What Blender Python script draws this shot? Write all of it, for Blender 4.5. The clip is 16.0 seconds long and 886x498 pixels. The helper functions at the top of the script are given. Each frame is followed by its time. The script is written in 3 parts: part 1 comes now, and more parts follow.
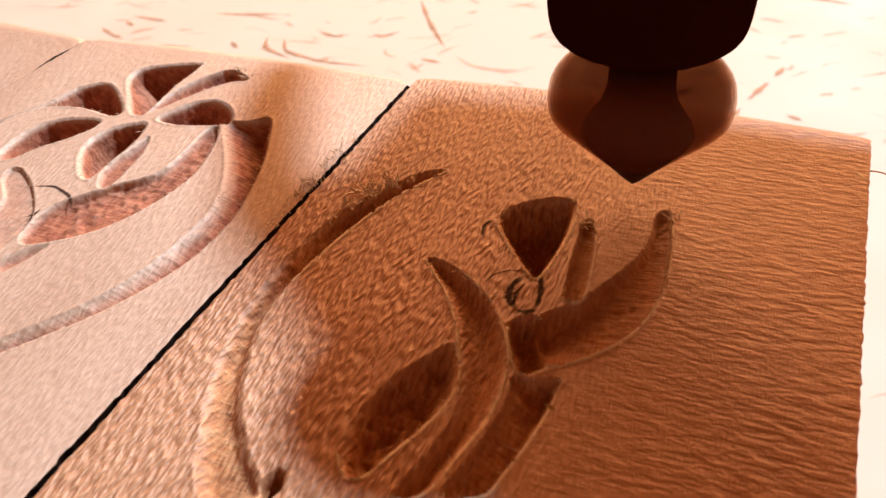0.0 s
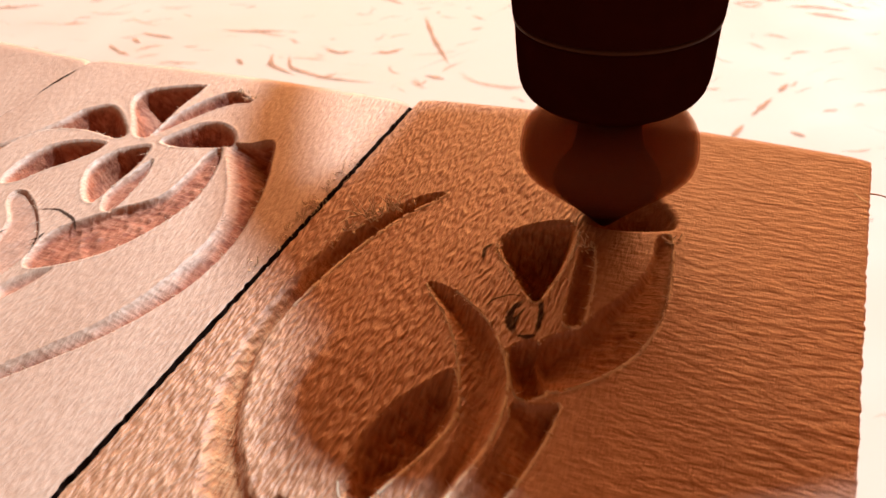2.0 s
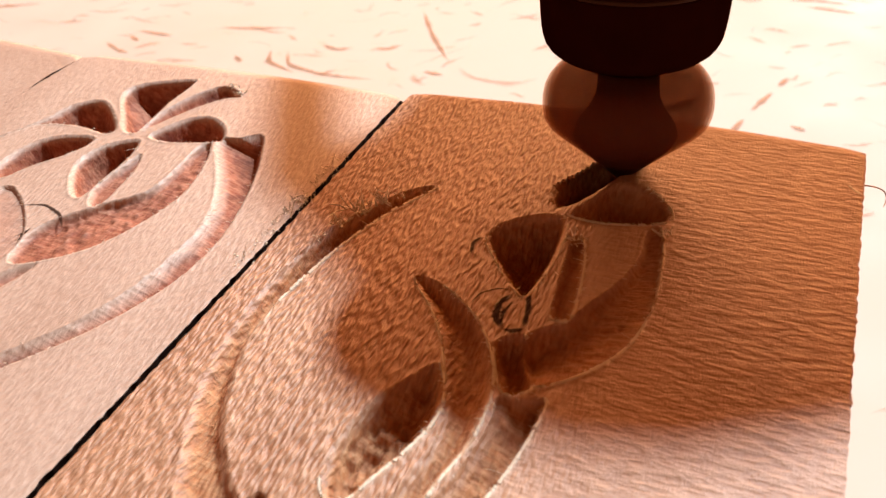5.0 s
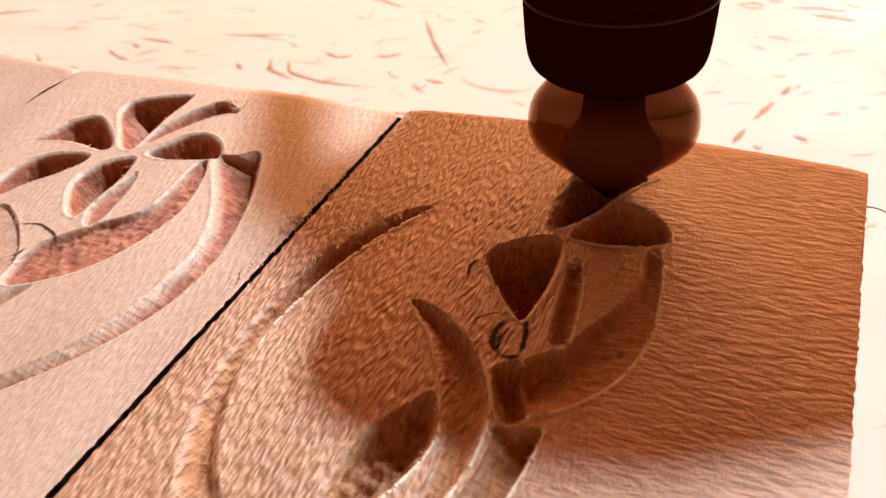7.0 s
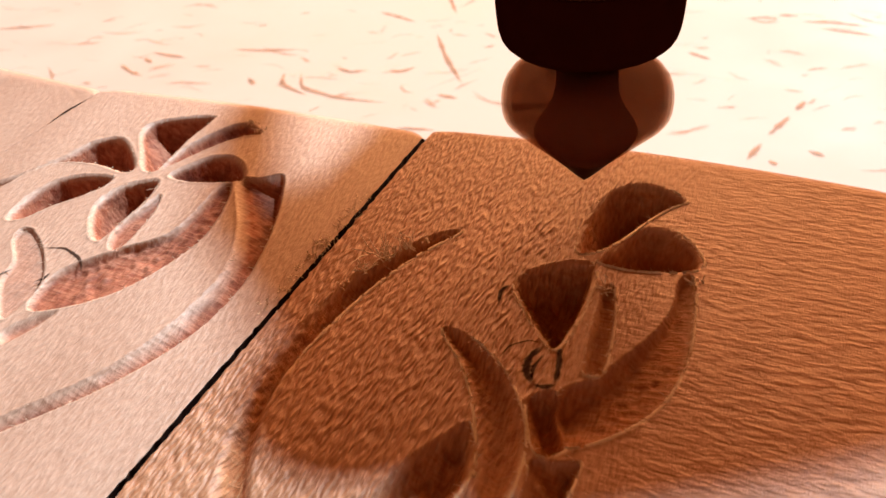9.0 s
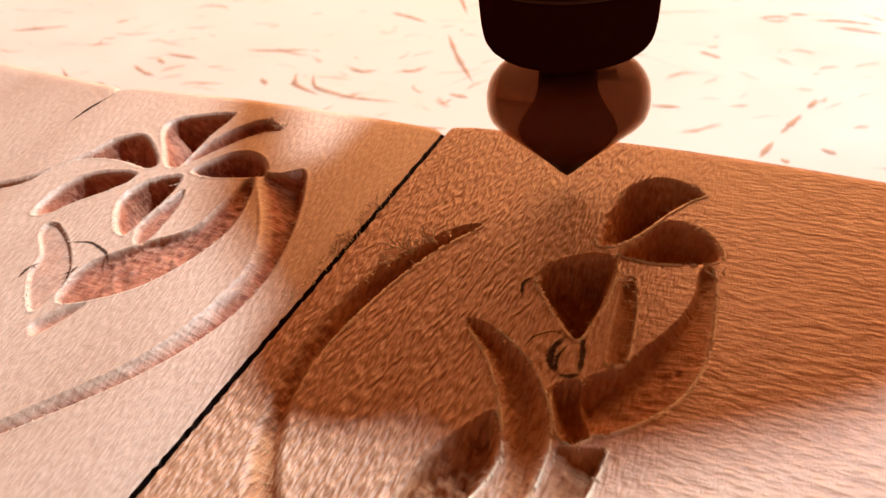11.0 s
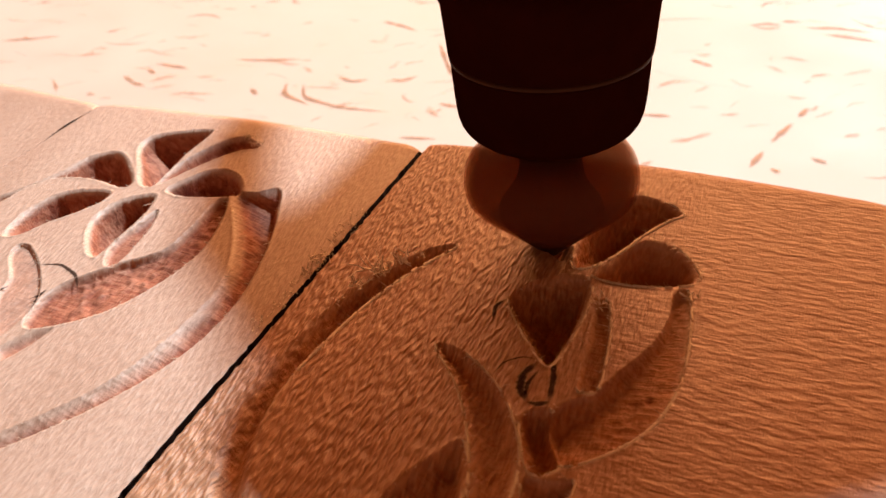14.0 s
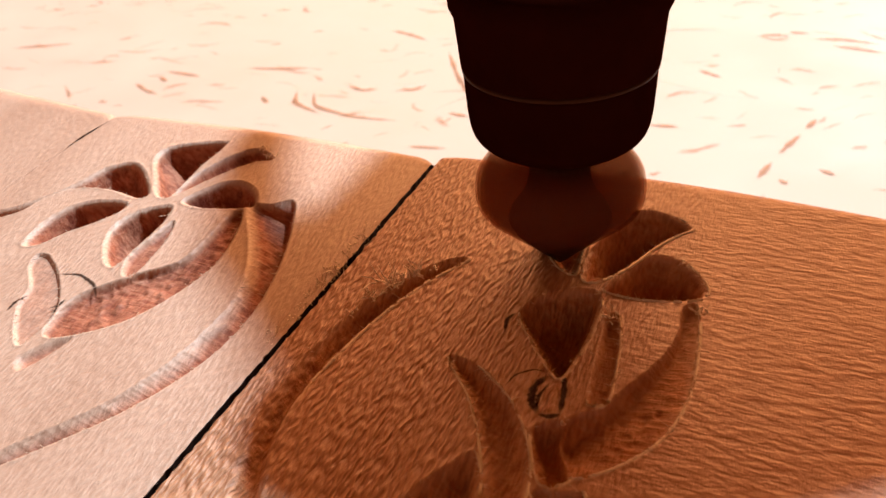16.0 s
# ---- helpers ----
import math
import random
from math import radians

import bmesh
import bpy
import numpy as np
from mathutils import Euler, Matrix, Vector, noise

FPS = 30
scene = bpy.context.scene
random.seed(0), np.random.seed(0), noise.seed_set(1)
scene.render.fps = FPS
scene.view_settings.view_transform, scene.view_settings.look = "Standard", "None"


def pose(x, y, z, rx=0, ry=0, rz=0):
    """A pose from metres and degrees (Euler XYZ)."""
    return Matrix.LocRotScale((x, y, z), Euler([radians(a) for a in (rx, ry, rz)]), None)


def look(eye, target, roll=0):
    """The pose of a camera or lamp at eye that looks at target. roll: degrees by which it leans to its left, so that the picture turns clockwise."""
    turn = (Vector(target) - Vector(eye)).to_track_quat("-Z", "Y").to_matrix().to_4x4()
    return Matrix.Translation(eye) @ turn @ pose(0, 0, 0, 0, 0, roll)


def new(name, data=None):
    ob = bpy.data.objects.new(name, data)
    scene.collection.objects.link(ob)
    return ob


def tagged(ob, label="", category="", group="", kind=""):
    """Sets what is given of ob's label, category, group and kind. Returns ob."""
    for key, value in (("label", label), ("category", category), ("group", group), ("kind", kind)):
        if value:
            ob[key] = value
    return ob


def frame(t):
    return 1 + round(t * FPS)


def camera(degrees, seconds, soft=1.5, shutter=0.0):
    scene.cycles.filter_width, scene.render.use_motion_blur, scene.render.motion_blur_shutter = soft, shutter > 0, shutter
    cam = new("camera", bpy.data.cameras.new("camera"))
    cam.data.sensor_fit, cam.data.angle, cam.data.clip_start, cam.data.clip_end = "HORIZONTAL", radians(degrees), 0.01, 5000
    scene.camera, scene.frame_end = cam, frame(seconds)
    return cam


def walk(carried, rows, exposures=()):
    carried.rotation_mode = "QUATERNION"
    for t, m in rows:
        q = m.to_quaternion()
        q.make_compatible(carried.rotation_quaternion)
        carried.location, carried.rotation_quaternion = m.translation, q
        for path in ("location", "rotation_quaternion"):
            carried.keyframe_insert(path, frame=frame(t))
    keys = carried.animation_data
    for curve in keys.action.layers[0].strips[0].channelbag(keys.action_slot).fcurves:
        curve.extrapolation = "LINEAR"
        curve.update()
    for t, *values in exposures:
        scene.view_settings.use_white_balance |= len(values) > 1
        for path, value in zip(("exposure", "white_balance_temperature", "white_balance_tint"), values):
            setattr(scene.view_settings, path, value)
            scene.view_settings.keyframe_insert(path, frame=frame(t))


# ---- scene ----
cam = camera(53.83, 16.0, soft=1.5)
cam.data.dof.use_dof = True
cam.data.dof.focus_distance = 0.188
cam.data.dof.aperture_fstop = 32
PATH = [
    (0.0, (0.01375, 0.01550, 0.10590), (-0.31755, 0.74182, -0.49635), -3.835),
    (0.5, (0.01355, 0.01525, 0.10487), (-0.31604, 0.74555, -0.49348), -3.710),
    (1.0, (0.01436, 0.01446, 0.10683), (-0.31868, 0.74441, -0.49005), -3.964),
    (1.5, (0.01451, 0.01553, 0.10749), (-0.32233, 0.74620, -0.48635), -4.028),
    (2.0, (0.01451, 0.01674, 0.10826), (-0.32552, 0.74827, -0.48270), -4.111),
    (2.5, (0.01613, 0.01693, 0.10862), (-0.32529, 0.74810, -0.48199), -4.246),
    (3.0, (0.01777, 0.01563, 0.10772), (-0.32260, 0.74662, -0.48372), -4.226),
    (3.5, (0.01765, 0.01603, 0.10692), (-0.32280, 0.74630, -0.48536), -4.257),
    (6.0, (0.01644, 0.02076, 0.10608), (-0.33171, 0.74795, -0.48552), -4.784),
    (6.5, (0.01607, 0.02151, 0.10763), (-0.33361, 0.74898, -0.48272), -4.776),
    (7.0, (0.01690, 0.02323, 0.10833), (-0.33109, 0.75143, -0.48212), -4.623),
    (7.5, (0.01691, 0.02363, 0.10960), (-0.33275, 0.75382, -0.47740), -4.825),
    (8.0, (0.01612, 0.02378, 0.11045), (-0.33363, 0.75568, -0.47435), -4.787),
    (8.5, (0.01261, 0.02364, 0.10965), (-0.33989, 0.75619, -0.47269), -4.826),
    (9.0, (0.01109, 0.02424, 0.11030), (-0.34408, 0.75676, -0.47045), -4.857),
    (11.5, (0.00903, 0.01984, 0.11036), (-0.35536, 0.74994, -0.46771), -5.209),
    (12.0, (0.00968, 0.02236, 0.11146), (-0.35735, 0.75259, -0.46477), -5.109),
    (12.5, (0.01234, 0.02132, 0.10969), (-0.35468, 0.75056, -0.46781), -5.289),
    (13.0, (0.01346, 0.02079, 0.10885), (-0.35244, 0.74925, -0.47034), -5.360),
    (13.5, (0.01312, 0.02410, 0.10918), (-0.35190, 0.75378, -0.46903), -5.423),
    (14.0, (0.01288, 0.02660, 0.11149), (-0.35038, 0.75985, -0.46330), -5.445),
    (14.5, (0.01404, 0.02806, 0.11223), (-0.34846, 0.76382, -0.45983), -5.336),
    (15.0, (0.01160, 0.02717, 0.11206), (-0.35465, 0.76176, -0.45910), -5.217),
    (15.5, (0.01130, 0.02565, 0.11363), (-0.35891, 0.75973, -0.45564), -5.273),
    (16.0, (0.01259, 0.02466, 0.11466), (-0.35868, 0.75866, -0.45402), -5.360),
]
walk(cam, [(t, look(eye, target, roll)) for t, eye, target, roll in PATH])

# where the cutter's tip is, seconds and metres
TOOL = [
    (0.0, -0.0132, 0.1740, 0.0026),
    (0.2, -0.0122, 0.1736, -0.0004),
    (0.4, -0.0136, 0.1701, -0.0044),
    (0.6, -0.0116, 0.1737, -0.0044),
    (0.8, -0.0095, 0.1772, -0.0044),
    (1.0, -0.0090, 0.1753, -0.0044),
    (1.3, -0.0136, 0.1762, -0.0044),
    (1.6, -0.0135, 0.1722, -0.0044),
    (2.0, -0.0194, 0.1749, -0.0044),
    (2.3, -0.0196, 0.1746, -0.0044),
    (2.6, -0.0220, 0.1751, -0.0044),
    (3.0, -0.0236, 0.1734, -0.0044),
    (3.2, -0.0224, 0.1728, -0.0044),
    (3.4, -0.0191, 0.1729, -0.0044),
    (3.5, -0.0174, 0.1728, -0.0044),
    (3.7, -0.0144, 0.1694, -0.0044),
    (4.1, -0.0205, 0.1735, -0.0044),
    (4.4, -0.0245, 0.1770, -0.0040),
    (4.8, -0.0195, 0.1870, -0.0039),
    (5.1, -0.0170, 0.1925, -0.0039),
    (5.4, -0.0210, 0.1860, -0.0035),
    (5.8, -0.0258, 0.1746, -0.0029),
    (6.0, -0.0273, 0.1724, -0.0029),
    (6.2, -0.0284, 0.1732, -0.0039),
    (6.4, -0.0275, 0.1743, -0.0039),
    (6.6, -0.0266, 0.1775, -0.0039),
    (6.8, -0.0243, 0.1845, -0.0039),
    (7.0, -0.0202, 0.1914, -0.0039),
    (7.3, -0.0158, 0.1977, -0.0039),
    (7.6, -0.0163, 0.1999, -0.0039),
    (8.0, -0.0190, 0.1913, -0.0039),
    (8.2, -0.0225, 0.1871, -0.0039),
    (8.4, -0.0235, 0.1917, -0.0024),
    (8.6, -0.0220, 0.1919, 0.0036),
    (8.8, -0.0229, 0.1918, 0.0046),
    (9.0, -0.0331, 0.1924, 0.0046),
    (9.2, -0.0377, 0.1936, 0.0056),
    (10.2, -0.0458, 0.1972, 0.0060),
    (10.9, -0.0428, 0.1952, 0.0030),
    (11.3, -0.0418, 0.1932, -0.0044),
    (11.5, -0.0383, 0.1842, -0.0044),
    (11.7, -0.0364, 0.1808, -0.0044),
    (12.0, -0.0359, 0.1776, -0.0044),
    (12.3, -0.0344, 0.1767, -0.0044),
    (12.6, -0.0351, 0.1726, -0.0044),
    (13.0, -0.0346, 0.1741, -0.0044),
    (13.4, -0.0349, 0.1765, -0.0044),
    (13.8, -0.0358, 0.1781, -0.0044),
    (14.1, -0.0353, 0.1803, -0.0044),
    (14.4, -0.0336, 0.1906, -0.0044),
    (14.7, -0.0342, 0.1981, -0.0044),
    (15.0, -0.0353, 0.1872, -0.0044),
    (15.3, -0.0358, 0.1795, -0.0044),
    (15.6, -0.0437, 0.1872, -0.0044),
    (16.0, -0.0370, 0.1815, -0.0044),
]

# ---- light ----
scene.view_settings.exposure = 0.5
SUN_FROM = Vector((0.20, 0.70, 0.685)).normalized()

world = bpy.data.worlds.new("world")
world.use_nodes = True
scene.world = world
back = world.node_tree.nodes["Background"]
back.inputs["Color"].default_value = (1.0, 0.21, 0.025, 1)
back.inputs["Strength"].default_value = 0.138

sun = new("sun", bpy.data.lights.new("sun", "SUN"))
sun.data.energy = 4.8
sun.data.angle = radians(4.2)
sun.data.color = (0.80, 0.96, 1.10)
sun.matrix_world = look((0, 0, 3), Vector((0, 0, 3)) - SUN_FROM)

# low lamp added at the far side to fill the shade, tinted orange to match it
fill_light = new("fill_light", bpy.data.lights.new("fill_light", "AREA"))
fill_light.data.shape, fill_light.data.size, fill_light.data.size_y = "RECTANGLE", 3.6, 1.1
fill_light.data.energy = 102
fill_light.data.color = (1.0, 0.425, 0.168)
fill_light.matrix_world = look((-0.5, 2.95, 0.95), (0, 0.1, 0))


# ---- materials ----
def nodes_of(name):
    m = bpy.data.materials.new(name)
    m.use_nodes = True
    t = m.node_tree
    return m, t, t.nodes["Principled BSDF"]


def node(t, kind, **inputs):
    n = t.nodes.new(kind)
    for key, value in inputs.items():
        n.inputs[key.replace("_", " ")].default_value = value
    return n


def ramp(t, source, stops):
    r = t.nodes.new("ShaderNodeValToRGB")
    el = r.color_ramp.elements
    while len(el) < len(stops):
        el.new(0.5)
    for e, (at, colour) in zip(el, stops):
        e.position, e.color = at, (*colour, 1)
    t.links.new(source, r.inputs["Fac"])
    return r


def mix(t, kind, fac, a, b):
    n = t.nodes.new("ShaderNodeMix")
    n.data_type, n.blend_type = "RGBA", kind
    for socket, value in ((n.inputs[0], fac), (n.inputs[6], a), (n.inputs[7], b)):
        if isinstance(value, (int, float)):
            socket.default_value = value
        elif isinstance(value, tuple):
            socket.default_value = (*value, 1)
        else:
            t.links.new(value, socket)
    return n.outputs[2]


def mapped(t, scale, turn=0.0, stretch=(1, 1, 1)):
    co = t.nodes.new("ShaderNodeTexCoord")
    m = t.nodes.new("ShaderNodeMapping")
    m.inputs["Rotation"].default_value = (0, 0, radians(turn))
    m.inputs["Scale"].default_value = [scale * s for s in stretch]
    t.links.new(co.outputs["Object"], m.inputs["Vector"])
    return m.outputs["Vector"]


def wood(name, tint=(1, 1, 1), relief_by=1.0, contrast=1.0, grain_shade=(0.92, 0.70, 0.46), raw=(1.0, 0.96, 0.80), scorched=0.45):
    """Planed beech with ray flecks, which turn from slanting on one side of the plank to lying across it on the other."""
    m, t, p = nodes_of(name)
    L = t.links

    def times(a, b, add=0.0):
        n = node(t, "ShaderNodeMath")
        n.operation = "MULTIPLY_ADD"
        for socket, value in zip(n.inputs, (a, b, add)):
            if isinstance(value, (int, float)):
                socket.default_value = value
            else:
                L.new(value, socket)
        return n.outputs[0]

    slant = node(t, "ShaderNodeTexNoise", Scale=1.0, Detail=0.8, Roughness=0.35, Distortion=0.05)
    L.new(mapped(t, 1000, 9, (1.5, 0.38, 0.5)), slant.inputs["Vector"])
    lying = node(t, "ShaderNodeTexNoise", Scale=1.0, Detail=2.2, Roughness=0.5, Distortion=0.2)
    L.new(mapped(t, 1000, 5, (0.27, 0.82, 0.5)), lying.inputs["Vector"])
    cross = node(t, "ShaderNodeTexNoise", Scale=1.0, Detail=2.0, Roughness=0.5, Distortion=0.3)
    L.new(mapped(t, 1000, -24, (0.20, 0.48, 0.3)), cross.inputs["Vector"])
    # which fleck where: across the plank near its outer edge
    co = t.nodes.new("ShaderNodeTexCoord")
    parts = t.nodes.new("ShaderNodeSeparateXYZ")
    L.new(co.outputs["Object"], parts.inputs[0])
    wob = node(t, "ShaderNodeTexNoise", Scale=25.0, Detail=2.0)
    L.new(co.outputs["Object"], wob.inputs["Vector"])
    side = times(wob.outputs["Fac"], 0.03, parts.outputs["X"])
    zone = node(t, "ShaderNodeMapRange", From_Min=-0.016, From_Max=0.014)
    L.new(side, zone.inputs["Value"])
    ripple = mix(t, "MIX", 0.45, lying.outputs["Fac"], cross.outputs["Fac"])
    fleck = mix(t, "MIX", zone.outputs[0], slant.outputs["Fac"], times(ripple, 0.85, 0.075))
    fine = node(t, "ShaderNodeTexNoise", Scale=1.0, Detail=4.0, Roughness=0.7)
    L.new(mapped(t, 1000, 12, (2.6, 0.7, 1.5)), fine.inputs["Vector"])
    broad = node(t, "ShaderNodeTexNoise", Scale=1.0, Detail=3.0)
    L.new(mapped(t, 1000, 0, (0.05, 0.012, 0.03)), broad.inputs["Vector"])
    b = [0.56 * tint[0], 0.304 * tint[1], 0.168 * tint[2]]
    a = [v * (1 - k * contrast) for v, k in zip(b, (0.26, 0.36, 0.43))]
    base = ramp(t, fleck, [(0.36, a), (0.62, b)]).outputs["Color"]
    grain = ramp(t, fine.outputs["Fac"], [(0.3, (0.86, 0.80, 0.76)), (0.6, (1, 1, 1))]).outputs["Color"]
    stain = ramp(t, broad.outputs["Fac"], [(0.3, (0.86, 0.8, 0.76)), (0.65, (1.0, 1.0, 1.0))]).outputs["Color"]
    base = mix(t, "MULTIPLY", 0.7, base, grain)
    base = mix(t, "MULTIPLY", 1.0, base, stain)
    # redder open end grain in the cuts, streaked, scorched, with pocket shade painted in
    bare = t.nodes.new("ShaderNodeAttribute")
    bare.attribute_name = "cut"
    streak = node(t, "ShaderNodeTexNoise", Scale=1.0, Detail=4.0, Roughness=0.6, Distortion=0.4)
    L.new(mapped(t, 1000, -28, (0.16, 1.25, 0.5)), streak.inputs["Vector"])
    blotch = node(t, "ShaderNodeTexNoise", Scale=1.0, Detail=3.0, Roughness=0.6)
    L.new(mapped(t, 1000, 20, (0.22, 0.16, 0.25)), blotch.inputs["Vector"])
    shaded_grain = ramp(t, streak.outputs["Fac"], [(0.36, grain_shade), (0.60, raw)]).outputs["Color"]
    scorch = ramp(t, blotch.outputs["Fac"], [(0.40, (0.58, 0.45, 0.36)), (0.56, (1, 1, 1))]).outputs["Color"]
    shaded_grain = mix(t, "MULTIPLY", scorched, shaded_grain, scorch)
    base = mix(t, "MULTIPLY", bare.outputs["Fac"], base, shaded_grain)
    # pale rim colour that stands in for light caught on torn edges
    lit_rim = t.nodes.new("ShaderNodeAttribute")
    lit_rim.attribute_name = "lit_rim"
    base = mix(t, "MIX", times(lit_rim.outputs["Fac"], min(0.9, 0.9 * relief_by)), base, (0.88, 0.68, 0.46))
    L.new(base, p.inputs["Base Color"])
    L.new(times(bare.outputs["Fac"], 0.3, 0.46), p.inputs["Roughness"])
    relief = node(t, "ShaderNodeBump", Strength=1.0 * relief_by, Distance=0.00088)
    L.new(fleck, relief.inputs["Height"])
    hair = node(t, "ShaderNodeBump", Strength=0.8, Distance=0.0002)
    L.new(fine.outputs["Fac"], hair.inputs["Height"])
    L.new(relief.outputs["Normal"], hair.inputs["Normal"])
    ridges = node(t, "ShaderNodeBump", Strength=0.4 + 0.3 * relief_by, Distance=0.0005)
    L.new(times(streak.outputs["Fac"], bare.outputs["Fac"]), ridges.inputs["Height"])
    L.new(hair.outputs["Normal"], ridges.inputs["Normal"])
    L.new(ridges.outputs["Normal"], p.inputs["Normal"])
    return m


def plain(name, colour, rough, metal=0.0, vary=0.25, scale=60.0, bump=0.0, gloss=0.5):
    m, t, p = nodes_of(name)
    n = node(t, "ShaderNodeTexNoise", Scale=scale, Detail=5.0, Roughness=0.6)
    co = t.nodes.new("ShaderNodeTexCoord")
    t.links.new(co.outputs["Object"], n.inputs["Vector"])
    lo = tuple(c * (1 - vary) for c in colour)
    t.links.new(ramp(t, n.outputs["Fac"], [(0.3, lo), (0.7, colour)]).outputs["Color"], p.inputs["Base Color"])
    t.links.new(ramp(t, n.outputs["Fac"], [(0.3, (rough * 0.8,) * 3), (0.7, (rough * 1.1,) * 3)]).outputs["Color"], p.inputs["Roughness"])
    p.inputs["Metallic"].default_value = metal
    p.inputs["Specular IOR Level"].default_value = gloss
    if bump:
        b = node(t, "ShaderNodeBump", Strength=0.5, Distance=bump)
        t.links.new(n.outputs["Fac"], b.inputs["Height"])
        t.links.new(b.outputs["Normal"], p.inputs["Normal"])
    return m


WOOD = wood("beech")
# redder, darker cut colours here deepen the pocket shade of the sunlit planks
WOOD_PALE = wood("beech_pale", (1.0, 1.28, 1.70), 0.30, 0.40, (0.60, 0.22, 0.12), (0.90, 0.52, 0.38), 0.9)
# near-black plank sides, painted for the shade down in the gaps
EDGE = plain("shaded_edge", (0.035, 0.016, 0.010), 0.8, vary=0.5, scale=150.0, gloss=0.1)
FIBRE = plain("wood_fibre", (0.93, 0.76, 0.55), 0.7)
PENCIL = plain("pencil", (0.030, 0.011, 0.006), 0.8, scale=900, vary=0.6, gloss=0.05)
BLACK = plain("blackened_steel", (0.022, 0.0035, 0.0015), 0.5, 0.0, scale=120, gloss=0.0)
RING = plain("worn_ring", (0.05, 0.016, 0.006), 0.6, 0.0, scale=200, gloss=0.1)
STEEL = plain("dark_tool_steel", (0.020, 0.004, 0.002), 0.5, 0.0, scale=200, gloss=0.03)
PAINT = plain("machine_paint", (0.10, 0.09, 0.085), 0.5)
BED = plain("bed", (0.60, 0.465, 0.36), 0.75, vary=0.10, scale=14.0)
MARK = plain("burnt_mark", (0.52, 0.23, 0.09), 0.8, vary=0.5, scale=90.0)


def soft_edged(m, most):
    """Lets a stroke fade out towards its edges, as rubbed pencil and scorching do."""
    t = m.node_tree
    edge = t.nodes.new("ShaderNodeAttribute")
    edge.attribute_name = "edge"
    n = node(t, "ShaderNodeTexNoise", Scale=300.0, Detail=3.0)
    f = ramp(t, n.outputs["Fac"], [(0.3, (0.65,) * 3), (0.55, (1,) * 3)])
    amount = mix(t, "MULTIPLY", 1.0, edge.outputs["Color"], f.outputs["Color"])
    amount = mix(t, "MULTIPLY", 1.0, amount, (most,) * 3)
    clear = t.nodes.new("ShaderNodeBsdfTransparent")
    blend = t.nodes.new("ShaderNodeMixShader")
    t.links.new(amount, blend.inputs[0])
    t.links.new(clear.outputs[0], blend.inputs[1])
    t.links.new(t.nodes["Principled BSDF"].outputs[0], blend.inputs[2])
    t.links.new(blend.outputs[0], t.nodes["Material Output"].inputs["Surface"])


soft_edged(MARK, 0.66)
soft_edged(PENCIL, 0.8)
FLOOR = plain("concrete", (0.35, 0.32, 0.29), 0.8, scale=5.0)
WALL = plain("board_wall", (0.36, 0.2, 0.11), 0.7, scale=3.0)

# the wings of the cutter, seen as a half clear skin because they spin far faster than the eye
SPUN, t_, p_ = nodes_of("spinning_wings")
p_.inputs["Base Color"].default_value = (0.14, 0.046, 0.021, 1)
p_.inputs["Roughness"].default_value = 0.7
p_.inputs["Specular IOR Level"].default_value = 0.1
clear = t_.nodes.new("ShaderNodeBsdfTransparent")
blend = node(t_, "ShaderNodeMixShader", Fac=0.68)
clear.inputs["Color"].default_value = (1.0, 0.86, 0.76, 1)
t_.links.new(clear.outputs[0], blend.inputs[2])
t_.links.new(p_.outputs[0], blend.inputs[1])
t_.links.new(blend.outputs[0], t_.nodes["Material Output"].inputs["Surface"])


# ---- makers ----
def part(name, bm, material, parent=None, label="", smooth=True):
    me = bpy.data.meshes.new(name)
    if isinstance(bm, tuple):
        me.from_pydata(*bm)
        me.update()
    else:
        bmesh.ops.recalc_face_normals(bm, faces=bm.faces)
        bm.to_mesh(me)
        bm.free()
    me.materials.append(material)
    me.polygons.foreach_set("use_smooth", [smooth] * len(me.polygons))
    ob = new(name, me)
    ob.parent = parent
    return tagged(ob, label) if label else ob


def box(bm, lo, hi):
    m = Matrix.Translation((Vector(lo) + Vector(hi)) / 2) @ Matrix.Diagonal((*(Vector(hi) - Vector(lo)), 1))
    return bmesh.ops.create_cube(bm, size=1, matrix=m)["verts"]


def bevelled(lo, hi, r):
    bm = bmesh.new()
    box(bm, lo, hi)
    bmesh.ops.bevel(bm, geom=bm.edges[:], offset=r, segments=2, affect="EDGES", profile=0.5)
    return bm


def lathe(profile, steps=72):
    """A turned solid from (radius, height) pairs in millimetres, from its lower end to its upper."""
    bm = bmesh.new()
    rings = []
    for r, h in profile:
        if r < 0.01:
            rings.append([bm.verts.new((0, 0, h / 1000))])
        else:
            rings.append([bm.verts.new((r / 1000 * math.cos(2 * math.pi * i / steps), r / 1000 * math.sin(2 * math.pi * i / steps), h / 1000)) for i in range(steps)])
    for lo, hi in zip(rings, rings[1:]):
        for i in range(steps):
            j = (i + 1) % steps
            quad = [lo[i % len(lo)], lo[j % len(lo)], hi[j % len(hi)], hi[i % len(hi)]]
            quad = list(dict.fromkeys(quad))
            if len(quad) > 2:
                bm.faces.new(quad)
    for ring in (rings[0], rings[-1]):
        if len(ring) > 2:
            bm.faces.new(ring)
    return bm


def smooth_outline(points, k=10):
    p = np.array(points, float)
    a, c, d = np.roll(p, 1, 0), np.roll(p, -1, 0), np.roll(p, -2, 0)
    u = (np.arange(k) / k)[None, :, None]
    a, b, c, d = (v[:, None, :] for v in (a, p, c, d))
    return (0.5 * (2 * b + (c - a) * u + (2 * a - 5 * b + 4 * c - d) * u ** 2 + (3 * b - a - 3 * c + d) * u ** 3)).reshape(-1, 2)


